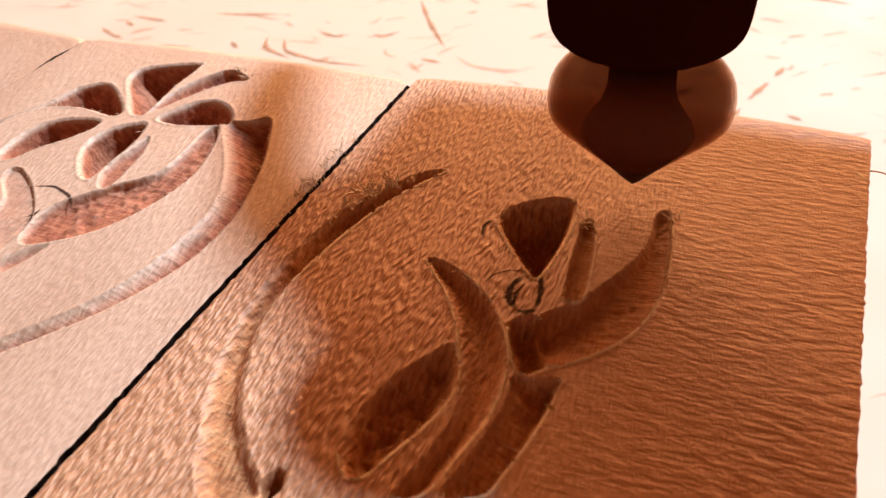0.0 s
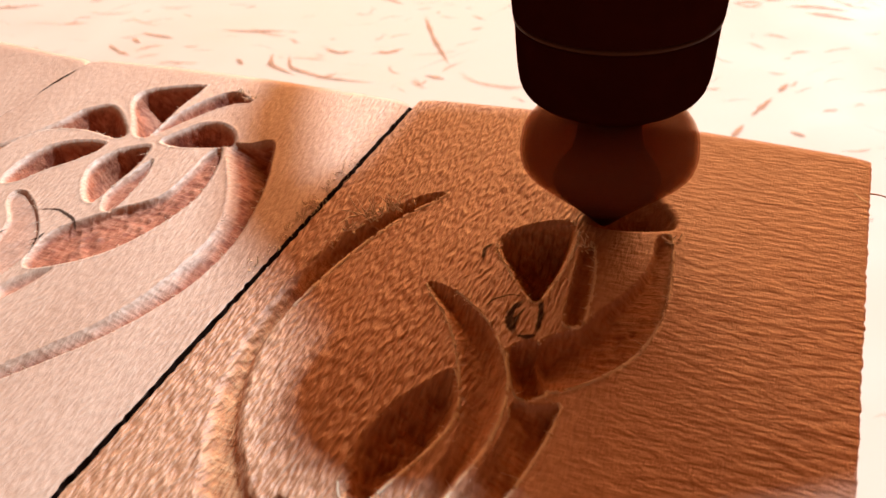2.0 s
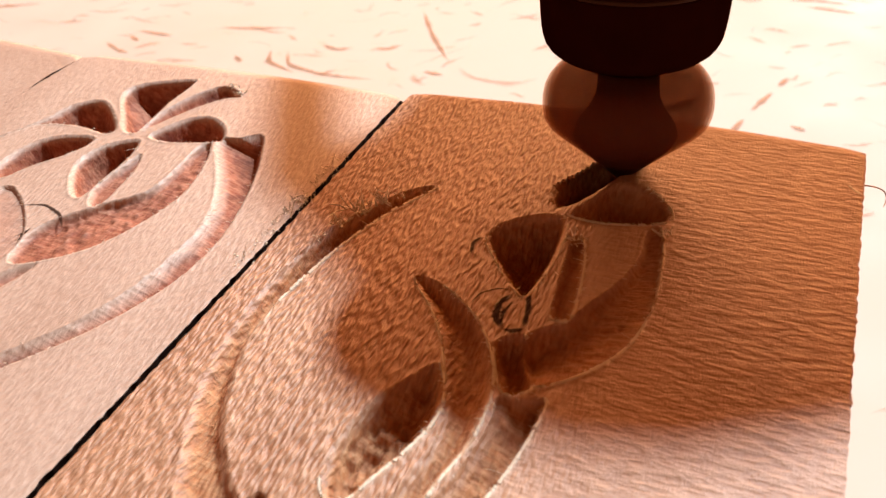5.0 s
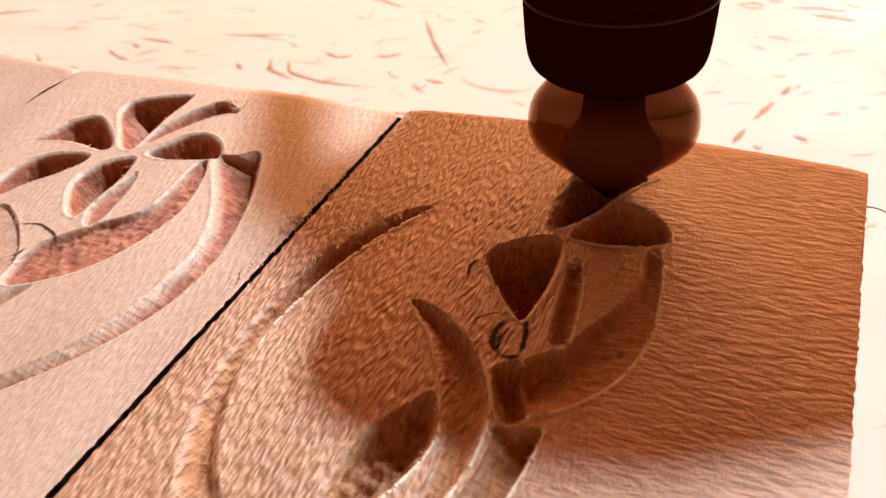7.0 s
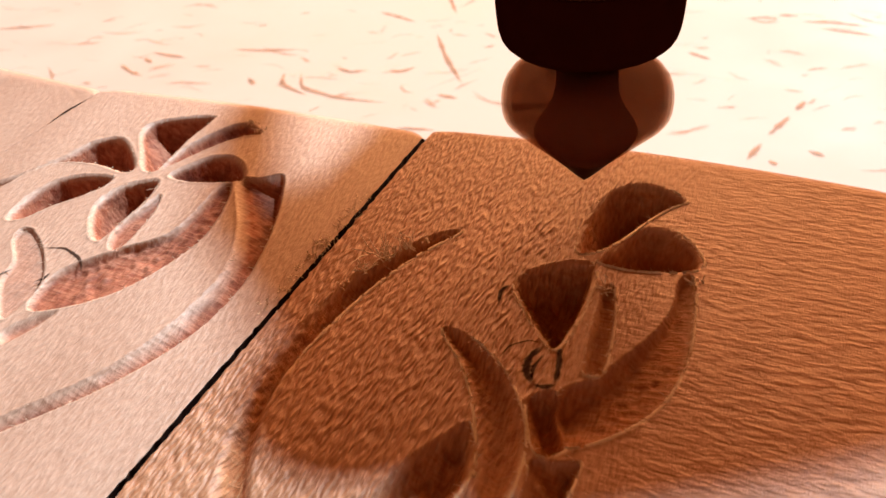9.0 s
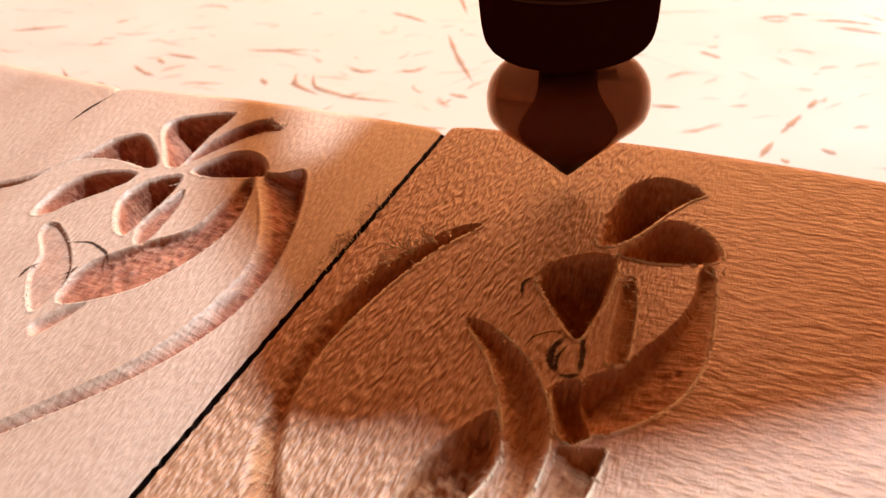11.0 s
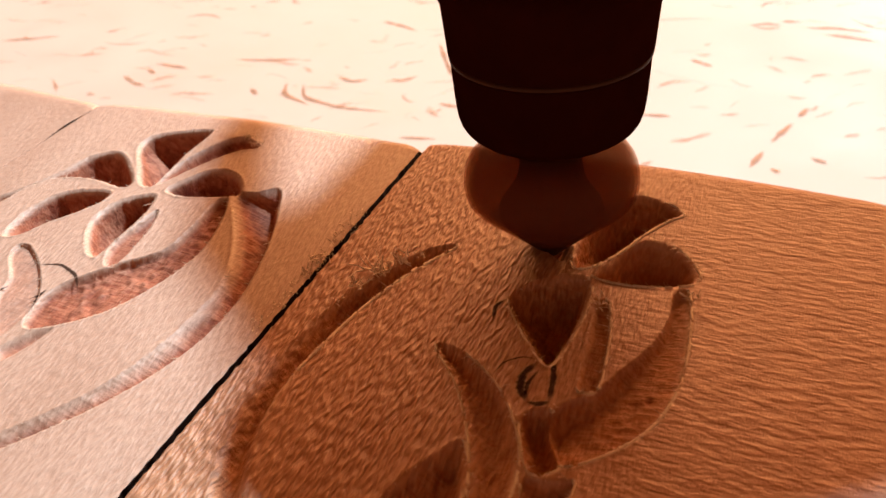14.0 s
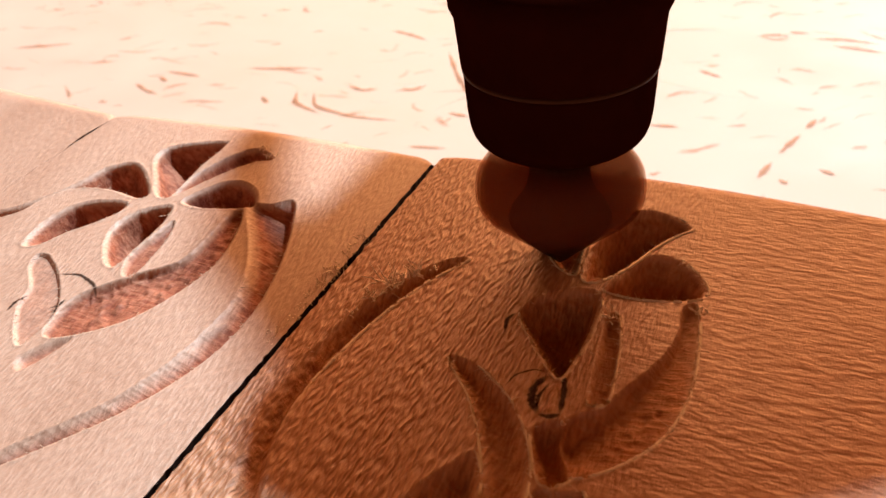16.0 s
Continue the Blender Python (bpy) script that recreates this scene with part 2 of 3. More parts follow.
def inside_by(outline, x, y):
    """How far the points lie inside the outline (negative outside), millimetres."""
    a, b = outline, np.roll(outline, -1, 0)
    best = np.full(x.shape, 1e9)
    odd = np.zeros(x.shape, bool)
    for (x1, y1), (x2, y2) in zip(a, b):
        dx, dy = x2 - x1, y2 - y1
        s = np.clip(((x - x1) * dx + (y - y1) * dy) / max(dx * dx + dy * dy, 1e-9), 0, 1)
        best = np.minimum(best, (x - x1 - s * dx) ** 2 + (y - y1 - s * dy) ** 2)
        if y1 != y2:
            odd ^= ((y1 > y) != (y2 > y)) & (x < dx * (y - y1) / dy + x1)
    return np.where(odd, 1, -1) * np.sqrt(best)


# ---- the carving, outlines on the planks in millimetres ----
FLOWER = {
    "pit": [(-48.8, 80.0), (-48.0, 83.5), (-46.2, 83.6), (-45.0, 80.4), (-46.5, 77.5)],
    "A": [(-23.9, 169.2), (-21.7, 174.5), (-19.1, 181.8), (-14.9, 185.1), (-9.9, 184.2), (-5.6, 180.3), (-2.8, 175.3), (-4.1, 171.6), (-10.9, 168.8), (-18.2, 167.7)],
    "B": [(-29.3, 172.1), (-30.5, 181.9), (-29.7, 190.6), (-27.0, 198.4), (-21.9, 202.5), (-15.8, 201.7), (-10.2, 197.3), (-12.9, 193.3), (-16.6, 186.9), (-19.8, 179.3), (-23.2, 173.4), (-26.7, 170.4)],
    "C": [(-50.3, 194.4), (-48.2, 199.6), (-42.4, 203.7), (-35.1, 205.8), (-29.2, 204.5), (-29.6, 195.7), (-31.4, 183.7), (-30.4, 173.6), (-31.6, 171.8), (-35.3, 174.0), (-42.0, 181.4), (-47.6, 187.4)],
    "tri": [(-37.5, 155.5), (-36.8, 160.5), (-33.6, 164.6), (-28.4, 167.9), (-24.3, 168.2), (-22.4, 164.3), (-21.7, 156.5), (-22.1, 147.9), (-23.6, 140.2), (-26.8, 141.6), (-32.6, 148.3)],
    "stub": [(-20.4, 159.1), (-19.7, 162.3), (-18.0, 161.1), (-16.1, 154.7), (-14.6, 145.7), (-14.0, 137.1), (-17.0, 135.2), (-18.3, 139.6), (-19.4, 149.1)],
    "hook": [(-6.7, 167.8), (-4.2, 169.8), (-2.3, 162.8), (-0.8, 151.2), (-0.8, 140.9), (-3.1, 131.2), (-8.3, 123.2), (-14.9, 117.9), (-17.7, 121.0), (-20.3, 125.9), (-19.4, 131.3), (-14.6, 136.1), (-11.9, 141.9), (-8.1, 150.4), (-6.3, 158.8)],
    "box": [(-24.8, 126.6), (-20.5, 129.9), (-17.6, 124.4), (-14.8, 118.4), (-17.8, 115.0), (-20.3, 115.8), (-22.6, 119.9)],
    "claw": [(-46.0, 138.2), (-44.3, 140.0), (-37.9, 137.4), (-30.1, 131.3), (-24.3, 123.0), (-21.2, 114.5), (-20.6, 104.7), (-22.2, 95.6), (-24.5, 86.7), (-29.2, 85.0), (-27.5, 92.6), (-26.4, 101.4), (-28.3, 110.6), (-32.8, 120.9), (-38.8, 130.4)],
    "leafl": [(-32.6, 118.3), (-29.5, 113.8), (-27.8, 107.4), (-28.9, 100.5), (-31.8, 92.7), (-34.5, 86.3), (-37.7, 86.0), (-40.2, 89.8), (-41.0, 98.4), (-39.0, 107.2), (-35.6, 113.8)],
    "leafr": [(-20.1, 113.8), (-16.0, 114.9), (-12.2, 116.1), (-11.9, 111.0), (-12.9, 102.1), (-14.7, 93.8), (-16.2, 89.3), (-22.4, 87.0), (-21.0, 94.9), (-19.6, 103.8), (-19.4, 109.7)],
    "groove": [(-54.9, 170.0), (-57.6, 170.5), (-62.4, 165.4), (-67.5, 155.4), (-71.6, 144.6), (-73.4, 131.0), (-73.0, 115.5), (-70.3, 101.1), (-65.0, 88.4), (-56.3, 75.1), (-47.1, 78.5), (-54.2, 85.9), (-61.1, 95.0), (-66.7, 108.5), (-68.5, 120.4), (-67.3, 133.0), (-64.6, 146.6), (-60.4, 159.3)],
}
BLOSSOM = {
    "L1": [(-190.6, 147.5), (-184.0, 153.0), (-179.4, 157.5), (-174.9, 165.5), (-172.2, 173.2), (-170.4, 181.3), (-164.6, 185.7), (-157.6, 182.3), (-148.4, 173.2), (-150.3, 169.4), (-161.0, 170.8), (-170.3, 169.0), (-175.5, 162.0), (-176.9, 154.8), (-182.6, 148.4), (-190.6, 143.5)],
    "L2": [(-160.0, 188.7), (-161.2, 194.7), (-156.9, 199.5), (-145.9, 204.3), (-143.8, 200.9), (-143.6, 190.9), (-142.2, 180.3), (-141.4, 172.9), (-146.2, 172.4), (-153.9, 181.1)],
    "L3": [(-141.1, 173.6), (-142.3, 182.8), (-140.6, 192.1), (-136.9, 200.4), (-132.9, 202.9), (-125.6, 198.7), (-129.8, 195.5), (-134.0, 189.4), (-137.6, 181.6)],
    "L4": [(-137.3, 172.0), (-135.4, 178.6), (-132.0, 183.9), (-127.3, 185.8), (-121.3, 183.3), (-117.4, 178.7), (-117.3, 174.7), (-125.0, 171.6), (-132.0, 170.4)],
    "L5": [(-164.4, 142.8), (-166.8, 153.2), (-165.1, 161.4), (-159.7, 166.0), (-151.4, 167.5), (-149.8, 163.3), (-152.5, 156.9), (-156.7, 150.5), (-159.6, 144.0)],
    "L6": [(-141.3, 146.4), (-146.1, 153.2), (-147.1, 159.1), (-145.1, 165.3), (-139.4, 169.6), (-136.8, 168.1), (-134.6, 160.7), (-134.1, 151.1), (-133.7, 142.7), (-136.9, 142.4)],
    "L7": [(-130.3, 140.7), (-134.0, 147.9), (-133.7, 155.9), (-133.0, 163.6), (-129.6, 157.1), (-127.8, 148.6), (-127.2, 141.2)],
    "L8": [(-118.2, 175.0), (-112.9, 177.8), (-108.3, 181.1), (-104.0, 174.8), (-97.5, 160.0), (-92.3, 141.4), (-91.8, 126.3), (-94.8, 113.9), (-100.1, 102.5), (-106.3, 93.2), (-113.5, 83.4), (-122.0, 74.0), (-124.6, 76.2), (-116.0, 86.2), (-109.4, 96.6), (-103.4, 106.2), (-99.6, 118.3), (-98.3, 131.4), (-99.4, 143.3), (-106.0, 157.4)],
    "L9": [(-118.6, 173.5), (-120.8, 170.6), (-119.6, 159.4), (-120.1, 149.3), (-127.4, 141.1), (-134.0, 131.8), (-134.8, 124.9), (-131.4, 117.0), (-124.5, 119.8), (-117.2, 127.2), (-112.6, 138.5), (-111.0, 151.0), (-113.9, 163.8)],
    "L10": [(-154.9, 136.0), (-156.6, 140.6), (-153.5, 141.1), (-144.9, 135.6), (-136.7, 127.0), (-133.8, 119.7), (-134.6, 112.6), (-144.7, 122.3), (-148.2, 129.5)],
    "L11": [(-131.8, 109.8), (-128.8, 116.3), (-124.4, 118.9), (-125.1, 112.4), (-128.0, 106.2)],
}
# slope of the cut and its greatest depth in millimetres
CUT = {"groove": (1.4, 3.6), "claw": (0.9, 2.8), "leafl": (1.3, 4.2), "leafr": (1.1, 3.6), "stub": (1.1, 1.7), "hook": (1.2, 3.8), "box": (1.6, 4.2),
       "L8": (1.0, 4.4), "L9": (1.3, 1.7), "L10": (0.5, 0.8), "L11": (0.6, 1.3), "L7": (1.0, 1.5), "L3": (1.1, 3.0)}
STEEP, DEEPEST = 2.8, 11.0
# which of the long cuts fall away from one side to a steep wall on the other, how steeply and from what first step
RAMPED = {"L8": (1, 0.42, 0.0), "hook": (-1, 0.24, 0.9), "leafr": (1, 0.5, 0.5)}
FLAT = ("L9", "L7", "L3", "L10", "stub", "box")
SOFT = ("L11", "pit")
CRUMBLED = {"leafl": 0.85, "leafr": 0.25, "hook": 0.16, "box": 0.3, "groove": 0.14, "L9": 0.4, "L6": 0.3, "L8": 0.12, "tri": 0.2, "A": 0.2, "B": 0.2, "C": 0.2, "L1": 0.25, "L2": 0.2, "L4": 0.25}
rng = np.random.default_rng(4)


def rough_field(shape, cells):
    """Smooth random relief, about -1 to 1."""
    g = rng.normal(0, 0.5, (cells[0] + 2, cells[1] + 2))
    u, v = np.linspace(0, cells[0], shape[0]), np.linspace(0, cells[1], shape[1])
    i, j = np.minimum(u.astype(int), cells[0] - 1), np.minimum(v.astype(int), cells[1] - 1)
    fu, fv = (u - i)[:, None], (v - j)[None, :]
    fu, fv = fu * fu * (3 - 2 * fu), fv * fv * (3 - 2 * fv)
    g00, g01, g10, g11 = g[np.ix_(i, j)], g[np.ix_(i, j + 1)], g[np.ix_(i + 1, j)], g[np.ix_(i + 1, j + 1)]
    return (g00 * (1 - fv) + g01 * fv) * (1 - fu) + (g10 * (1 - fv) + g11 * fv) * fu


def plank(name, x0, x1, y0, y1, shapes, material, step, thick=22.0, arris=0.1, back_arris=7.0, bow=0.0, skew=0.0, corner=0.0):
    """A solid plank, its upper face carved; millimetres."""
    nx, ny = int((x1 - x0) / step) + 1, int((y1 - y0) / step) + 1
    xs, ys = np.linspace(x0, x1, nx), np.linspace(y0, y1, ny)
    X, Y = np.meshgrid(xs, ys)
    depth, burr, lit_rim = np.zeros_like(X), np.zeros_like(X), np.zeros_like(X)
    fibres = rough_field(X.shape, (int((y1 - y0) / 1.3), int((x1 - x0) / 0.7)))
    crumbs = rough_field(X.shape, (int((y1 - y0) / 1.7), int((x1 - x0) / 1.2)))
    for key, points in shapes.items():
        outline = smooth_outline(points)
        lo, hi = outline.min(0) - 2, outline.max(0) + 2
        c = np.ix_((ys >= lo[1]) & (ys <= hi[1]), (xs >= lo[0]) & (xs <= hi[0]))
        if not X[c].size:
            continue
        slope, most = CUT.get(key, (STEEP, DEEPEST))
        d = inside_by(outline, X[c], Y[c]) + 0.12 * fibres[c]
        # a narrow worn rim, then the wall
        lip = 0.9
        cut = np.where(d < lip, np.clip(d, 0, None) * 0.42, lip * 0.42 + (d - lip) * slope)
        if key in FLAT:
            cut = np.minimum(np.clip(d, 0, None) * 1.8, most)
        else:
            cut = most * (1 - np.exp(-(cut / most) * 1.25)) / (1 - math.exp(-1.25)) if key in CUT else cut
        if key not in CUT:
            # the floor of a petal falls from its shallow end to a deep hollow at the far one
            along = (X[c] * 0.84 + Y[c] * 0.54)[d > 0]
            u = np.clip((X[c] * 0.84 + Y[c] * 0.54 - along.min()) / (along.max() - along.min()), 0, 1)
            fall = np.clip((u + 0.04) / 0.52, 0, 1)
            cut = np.minimum(cut, 1.4 + (most - 1.4) * fall * fall * (3 - 2 * fall))
        if key in RAMPED:
            way, fall, first = RAMPED[key]
            inner = d > 0
            run = np.zeros_like(d)
            for i in (range(d.shape[1]) if way > 0 else range(d.shape[1] - 1, -1, -1)):
                last = run[:, i - way] if 0 <= i - way < d.shape[1] else 0
                run[:, i] = np.where(inner[:, i], last + step, 0)
            cut = np.minimum(first + fall * run, np.clip(d, 0, None) * 1.9) + np.where(d > 0.6, CRUMBLED.get(key, 0.1) * crumbs[c], 0)
        cut = np.where(d > 0.5, cut + (0.06 * fibres[c] + CRUMBLED.get(key, 0.08) * crumbs[c]) * np.clip((d - 0.5) / 1.2, 0, 1), cut)
        e = np.clip(d / 2.6, 0, 1)
        gentle = most * e * e * (3 - 2 * e)
        if key in SOFT:
            cut = gentle
        if key == "groove":
            # crisp at its upper end, worn and shallow further down
            w = np.clip((Y[c] - 84) / 38, 0, 1)
            cut = np.where(d > 0, cut * w + 0.5 * gentle * (1 - w), 0)
        depth[c] = np.maximum(depth[c], cut)
        if key in "ABC" or key in SOFT:
            continue
        # painted light: torn wood coloured pale on the edges that face the light
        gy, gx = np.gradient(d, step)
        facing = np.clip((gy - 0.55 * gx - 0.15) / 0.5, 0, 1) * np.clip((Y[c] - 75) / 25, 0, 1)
        lit_rim[c] = np.maximum(lit_rim[c] * (d < 0.2), facing * np.clip(0.85 + 0.7 * crumbs[c], 0, 1) * np.exp(-((d - 0.25) / 0.5) ** 2))
        # torn burr along the edge
        burr[c] = np.maximum(burr[c], (0.16 + 0.12 * fibres[c]).clip(0) * np.exp(-((d + 0.12) / 0.26) ** 2))
    Z = -depth + np.where(depth < 0.35, burr, 0) + 0.008 * rough_field(X.shape, (30, 22))
    for gap, r in ((X - x0, arris), (x1 - X, arris), (y1 - Y, back_arris)):
        e = np.clip(1 - gap / r, 0, 1)
        Z -= r * (1 - np.sqrt(1 - e ** 2 * 0.98))
    if skew:
        X = X - 1.1 * np.exp(-((Y - 195) / 6.5) ** 2) * np.clip(1 - (x1 - X) / 4, 0, 1)
    # the long edges are a little ragged
    X = X + 0.22 * fibres * ((np.minimum(X - x0, x1 - X) < 0.6) & (Y < y1 - 4))
    # the far end is sawn a little out of true and its corners are rubbed round
    u = (X - x0) / (x1 - x0)
    Y = Y + (bow * np.sin(math.pi * u) + skew * (1 - u) - corner * np.clip(1 - np.minimum(u, 1 - u) / 0.06, 0, 1) ** 2) * np.clip((Y - 205) / (y1 - 205), 0, 1)
    top = np.stack([X, Y, Z], -1).reshape(-1, 3) / 1000
    index = np.arange(nx * ny).reshape(ny, nx)
    faces = np.stack([index[:-1, :-1], index[:-1, 1:], index[1:, 1:], index[1:, :-1]], -1).reshape(-1, 4).tolist()
    rim = np.concatenate([index[0, :-1], index[:-1, -1], index[-1, :0:-1], index[:0:-1, 0]])
    lip, low = top[rim].copy(), top[rim].copy()
    low[:, 2] = -thick / 1000
    low[:, 0] += np.sign((x0 + x1) / 2000 - low[:, 0]) * 0.004
    n, count = len(top), len(rim)
    faces += [[n + i, n + count + i, n + count + (i + 1) % count, n + (i + 1) % count] for i in range(count)]
    faces.append([n + 2 * count - 1 - i for i in range(count)])
    ob = part(name, (np.concatenate([top, lip, low]).tolist(), [], faces), material)
    for f in ob.data.polygons[-count - 1:]:
        f.use_smooth = False
        f.material_index = 1
    ob.data.materials.append(EDGE)
    # deeper cuts take more of the end grain colour and its painted shade
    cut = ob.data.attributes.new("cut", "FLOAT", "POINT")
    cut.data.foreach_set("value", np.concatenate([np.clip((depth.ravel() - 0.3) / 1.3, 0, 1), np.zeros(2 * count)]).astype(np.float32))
    lit_rim_data = ob.data.attributes.new("lit_rim", "FLOAT", "POINT")
    lit_rim_data.data.foreach_set("value", np.concatenate([lit_rim.ravel(), np.zeros(2 * count)]).astype(np.float32))
    return ob


# ---- the machine's bed and the room ----
def setting():
    bm = bmesh.new()
    box(bm, (-1.6, -0.5, -0.17), (1.4, 2.6, -0.13))
    tagged(part("machine_bed", bm, BED, smooth=False), "pale scarred spoil board of the router bed", "machine bed", kind="structure")
    bm = bmesh.new()
    box(bm, (-4, -3, -0.95), (4, 5, -0.9))
    tagged(part("floor", bm, FLOOR, smooth=False), "grey concrete workshop floor", "floor", kind="structure")
    bm = bmesh.new()
    box(bm, (-4, -3.1, -0.9), (4, -3, 2.2))
    tagged(part("wall_south", bm, WALL, smooth=False), "brown board wall of the workshop", "wall", kind="structure")
    bm = bmesh.new()
    box(bm, (-1.0, 0.25, -0.9), (-0.9, 0.35, -0.17))
    for x, y in ((-1.4, -0.4), (1.2, -0.4), (-1.4, 2.4), (1.2, 2.4)):
        box(bm, (x, y, -0.9), (x + 0.1, y + 0.1, -0.17))
    tagged(part("bed_frame", bm, PAINT, smooth=False), "dark steel legs under the router bed", "frame", kind="structure")
    # bearers that carry the planks
    for y in (0.03, 0.15):
        bm = bevelled((-0.30, y, -0.13), (0.03, y + 0.045, -0.022), 0.002)
        tagged(part("bearer", bm, WOOD_PALE, smooth=False), "squared beech bearer under the planks", "wooden block", "bearers")


setting()

# ---- planks ----
plank_carved = tagged(plank("plank", -80.2, 33.6, 40, 218.6, FLOWER, WOOD, 0.32, bow=4.0, corner=1.5),
                      "brown beech plank being carved with a flower under the router", "plank", "planks")
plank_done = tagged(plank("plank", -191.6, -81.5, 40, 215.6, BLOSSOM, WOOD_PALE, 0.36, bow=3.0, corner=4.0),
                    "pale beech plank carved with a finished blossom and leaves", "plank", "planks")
plank_third = tagged(plank("plank", -300, -191.63, 40, 214.0, {}, WOOD_PALE, 1.0, skew=15.0, corner=6.0),
                     "pale uncarved beech plank beside the carved ones", "plank", "planks")


# ---- frayed edges, pencil and burnt strokes ----
def prism(verts, faces, points, widths):
    """A thin three-sided tapering rod along the points."""
    at = len(verts)
    for p, w in zip(points, widths):
        for k in range(3):
            a = 2 * math.pi * k / 3
            verts.append((p[0] + w * math.cos(a), p[1] + w * math.sin(a) * 0.6, p[2] + w * math.sin(a)))
    for i in range(len(points) - 1):
        for k in range(3):
            a, b = at + 3 * i + k, at + 3 * i + (k + 1) % 3
            faces.append((a, b, b + 3, a + 3))


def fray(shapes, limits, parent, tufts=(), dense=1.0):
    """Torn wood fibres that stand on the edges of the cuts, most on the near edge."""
    verts, faces = [], []
    for key, points in shapes.items():
        if key in SOFT:
            continue
        o = smooth_outline(points, 24)
        area = np.sum(o[:, 0] * np.roll(o[:, 1], -1) - np.roll(o[:, 0], -1) * o[:, 1])
        others = [inside_by(smooth_outline(v, 6), o[:, 0], o[:, 1]) for k, v in FLOWER.items() if k != key and k not in "ABC"] if parent is plank_carved else [np.full(len(o), -1.0)]
        buried = np.max(others, 0) > 0.35
        for a, b, gone in zip(o, np.roll(o, -1, 0), buried):
            d = b - a
            if gone:
                continue
            long = math.hypot(*d)
            if long < 1e-6:
                continue
            out = np.array((d[1], -d[0])) / long * (1 if area > 0 else -1)
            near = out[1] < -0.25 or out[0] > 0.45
            if key == "groove" and a[1] < 122:
                continue
            if near and dense > 0.5 and noise.noise(Vector((a[0] * 0.5, a[1] * 0.5, 8.0))) > -0.22 and limits[0] < a[0] < limits[1] and limits[2] < a[1] < limits[3]:
                # a pale lip along the edge, drawn in for the rim's bright line of light
                w = 0.00040 + 0.00020 * noise.noise(Vector((a[0] * 2, a[1] * 2, 1.0)))
                q = [(v[0] / 1000 + rng.normal(0, 3e-5), v[1] / 1000 + rng.normal(0, 3e-5), 0.00001) for v in (a, b)]
                prism(verts, faces, q, (w, w))
            thick_here = max(0.0, noise.noise(Vector((a[0] * 0.9, a[1] * 0.9, 3.0))) * 2.2 + 0.45)
            for _ in range(rng.poisson(dense * long * thick_here * (20.0 if near else 2.2))):
                p = a + d * rng.random()
                if not (limits[0] < p[0] < limits[1] and limits[2] < p[1] < limits[3]):
                    continue
                size = rng.gamma(2.0, 0.19) if near else rng.gamma(1.6, 0.2)
                size = min(size, 1.4)
                way = out * rng.normal(-0.3 if near else -0.1, 0.6) + rng.normal(0, 0.5, 2)
                rise = abs(rng.normal(0.35, 0.35))
                p0 = np.array((p[0], p[1], -0.06))
                p1 = p0 + np.array((*way, rise)) * size * 0.5
                p2 = p1 + np.array((*(way + rng.normal(0, 0.5, 2)), rise * 0.4)) * size * 0.5
                prism(verts, faces, [q / 1000 for q in (p0, p1, p2)], (0.00007, 0.00005, 0.00001))
    for x, y, n, most in tufts:
        for _ in range(n):
            p0 = np.array((x + rng.normal(0, 1.2), y + rng.normal(0, 1.0), -0.1))
            way = np.array((rng.normal(-0.25, 0.6), rng.normal(0.2, 0.6), abs(rng.normal(0.7, 0.4))))
            size = rng.uniform(0.3, 1.0) * most
            p1 = p0 + way * size * 0.5
            p2 = p1 + (way + rng.normal(0, 0.6, 3)) * size * 0.5
            prism(verts, faces, [q / 1000 for q in (p0, p1, p2)], (0.00017, 0.00014, 0.00005))
    ob = part("frayed_fibre", (verts, [], faces), FIBRE, parent, "pale torn wood fibres on the cut edges")
    return tagged(ob, kind="stuff")


def stroke(name, points, width, z, material, parent=None, thick=0.00006):
    """A flat tapering stroke along a smooth line; millimetres but for z."""
    p = np.array(points, float)
    t = np.linspace(0, len(p) - 1, 8 * (len(p) - 1) + 1)
    line = np.stack([np.interp(t, range(len(p)), p[:, i]) for i in (0, 1)], 1)
    for _ in range(4):
        line[1:-1] = (line[:-2] + 2 * line[1:-1] + line[2:]) / 4
    d = np.gradient(line, axis=0)
    n = np.stack([-d[:, 1], d[:, 0]], 1) / np.maximum(np.hypot(*d.T), 1e-9)[:, None]
    u = np.linspace(0, 1, len(line))
    w = width * (0.25 + 0.75 * np.sin(math.pi * np.clip(u, 0.04, 0.96)) ** 0.7) * (1 + 0.3 * rng.normal(0, 1, len(line)).clip(-1, 1)) / 2
    verts, faces = [], []
    for q, nn, ww in zip(line, n, w):
        for s, h in ((1, 0), (0.5, thick), (-0.5, thick), (-1, 0)):
            verts.append(((q[0] + nn[0] * ww * s) / 1000, (q[1] + nn[1] * ww * s) / 1000, z + h))
    for i in range(len(line) - 1):
        for k in range(3):
            a = 4 * i + k
            faces.append((a, a + 1, a + 5, a + 4))
    ob = part(name, (verts, [], faces), material, parent)
    edge = ob.data.attributes.new("edge", "FLOAT_COLOR", "POINT")
    ends = np.clip(np.minimum(u, 1 - u) * 6, 0, 1)
    for i, e in enumerate(ends):
        for k, v in enumerate((0, 1, 1, 0)):
            edge.data[4 * i + k].color = (v * e,) * 3 + (1,)
    return ob


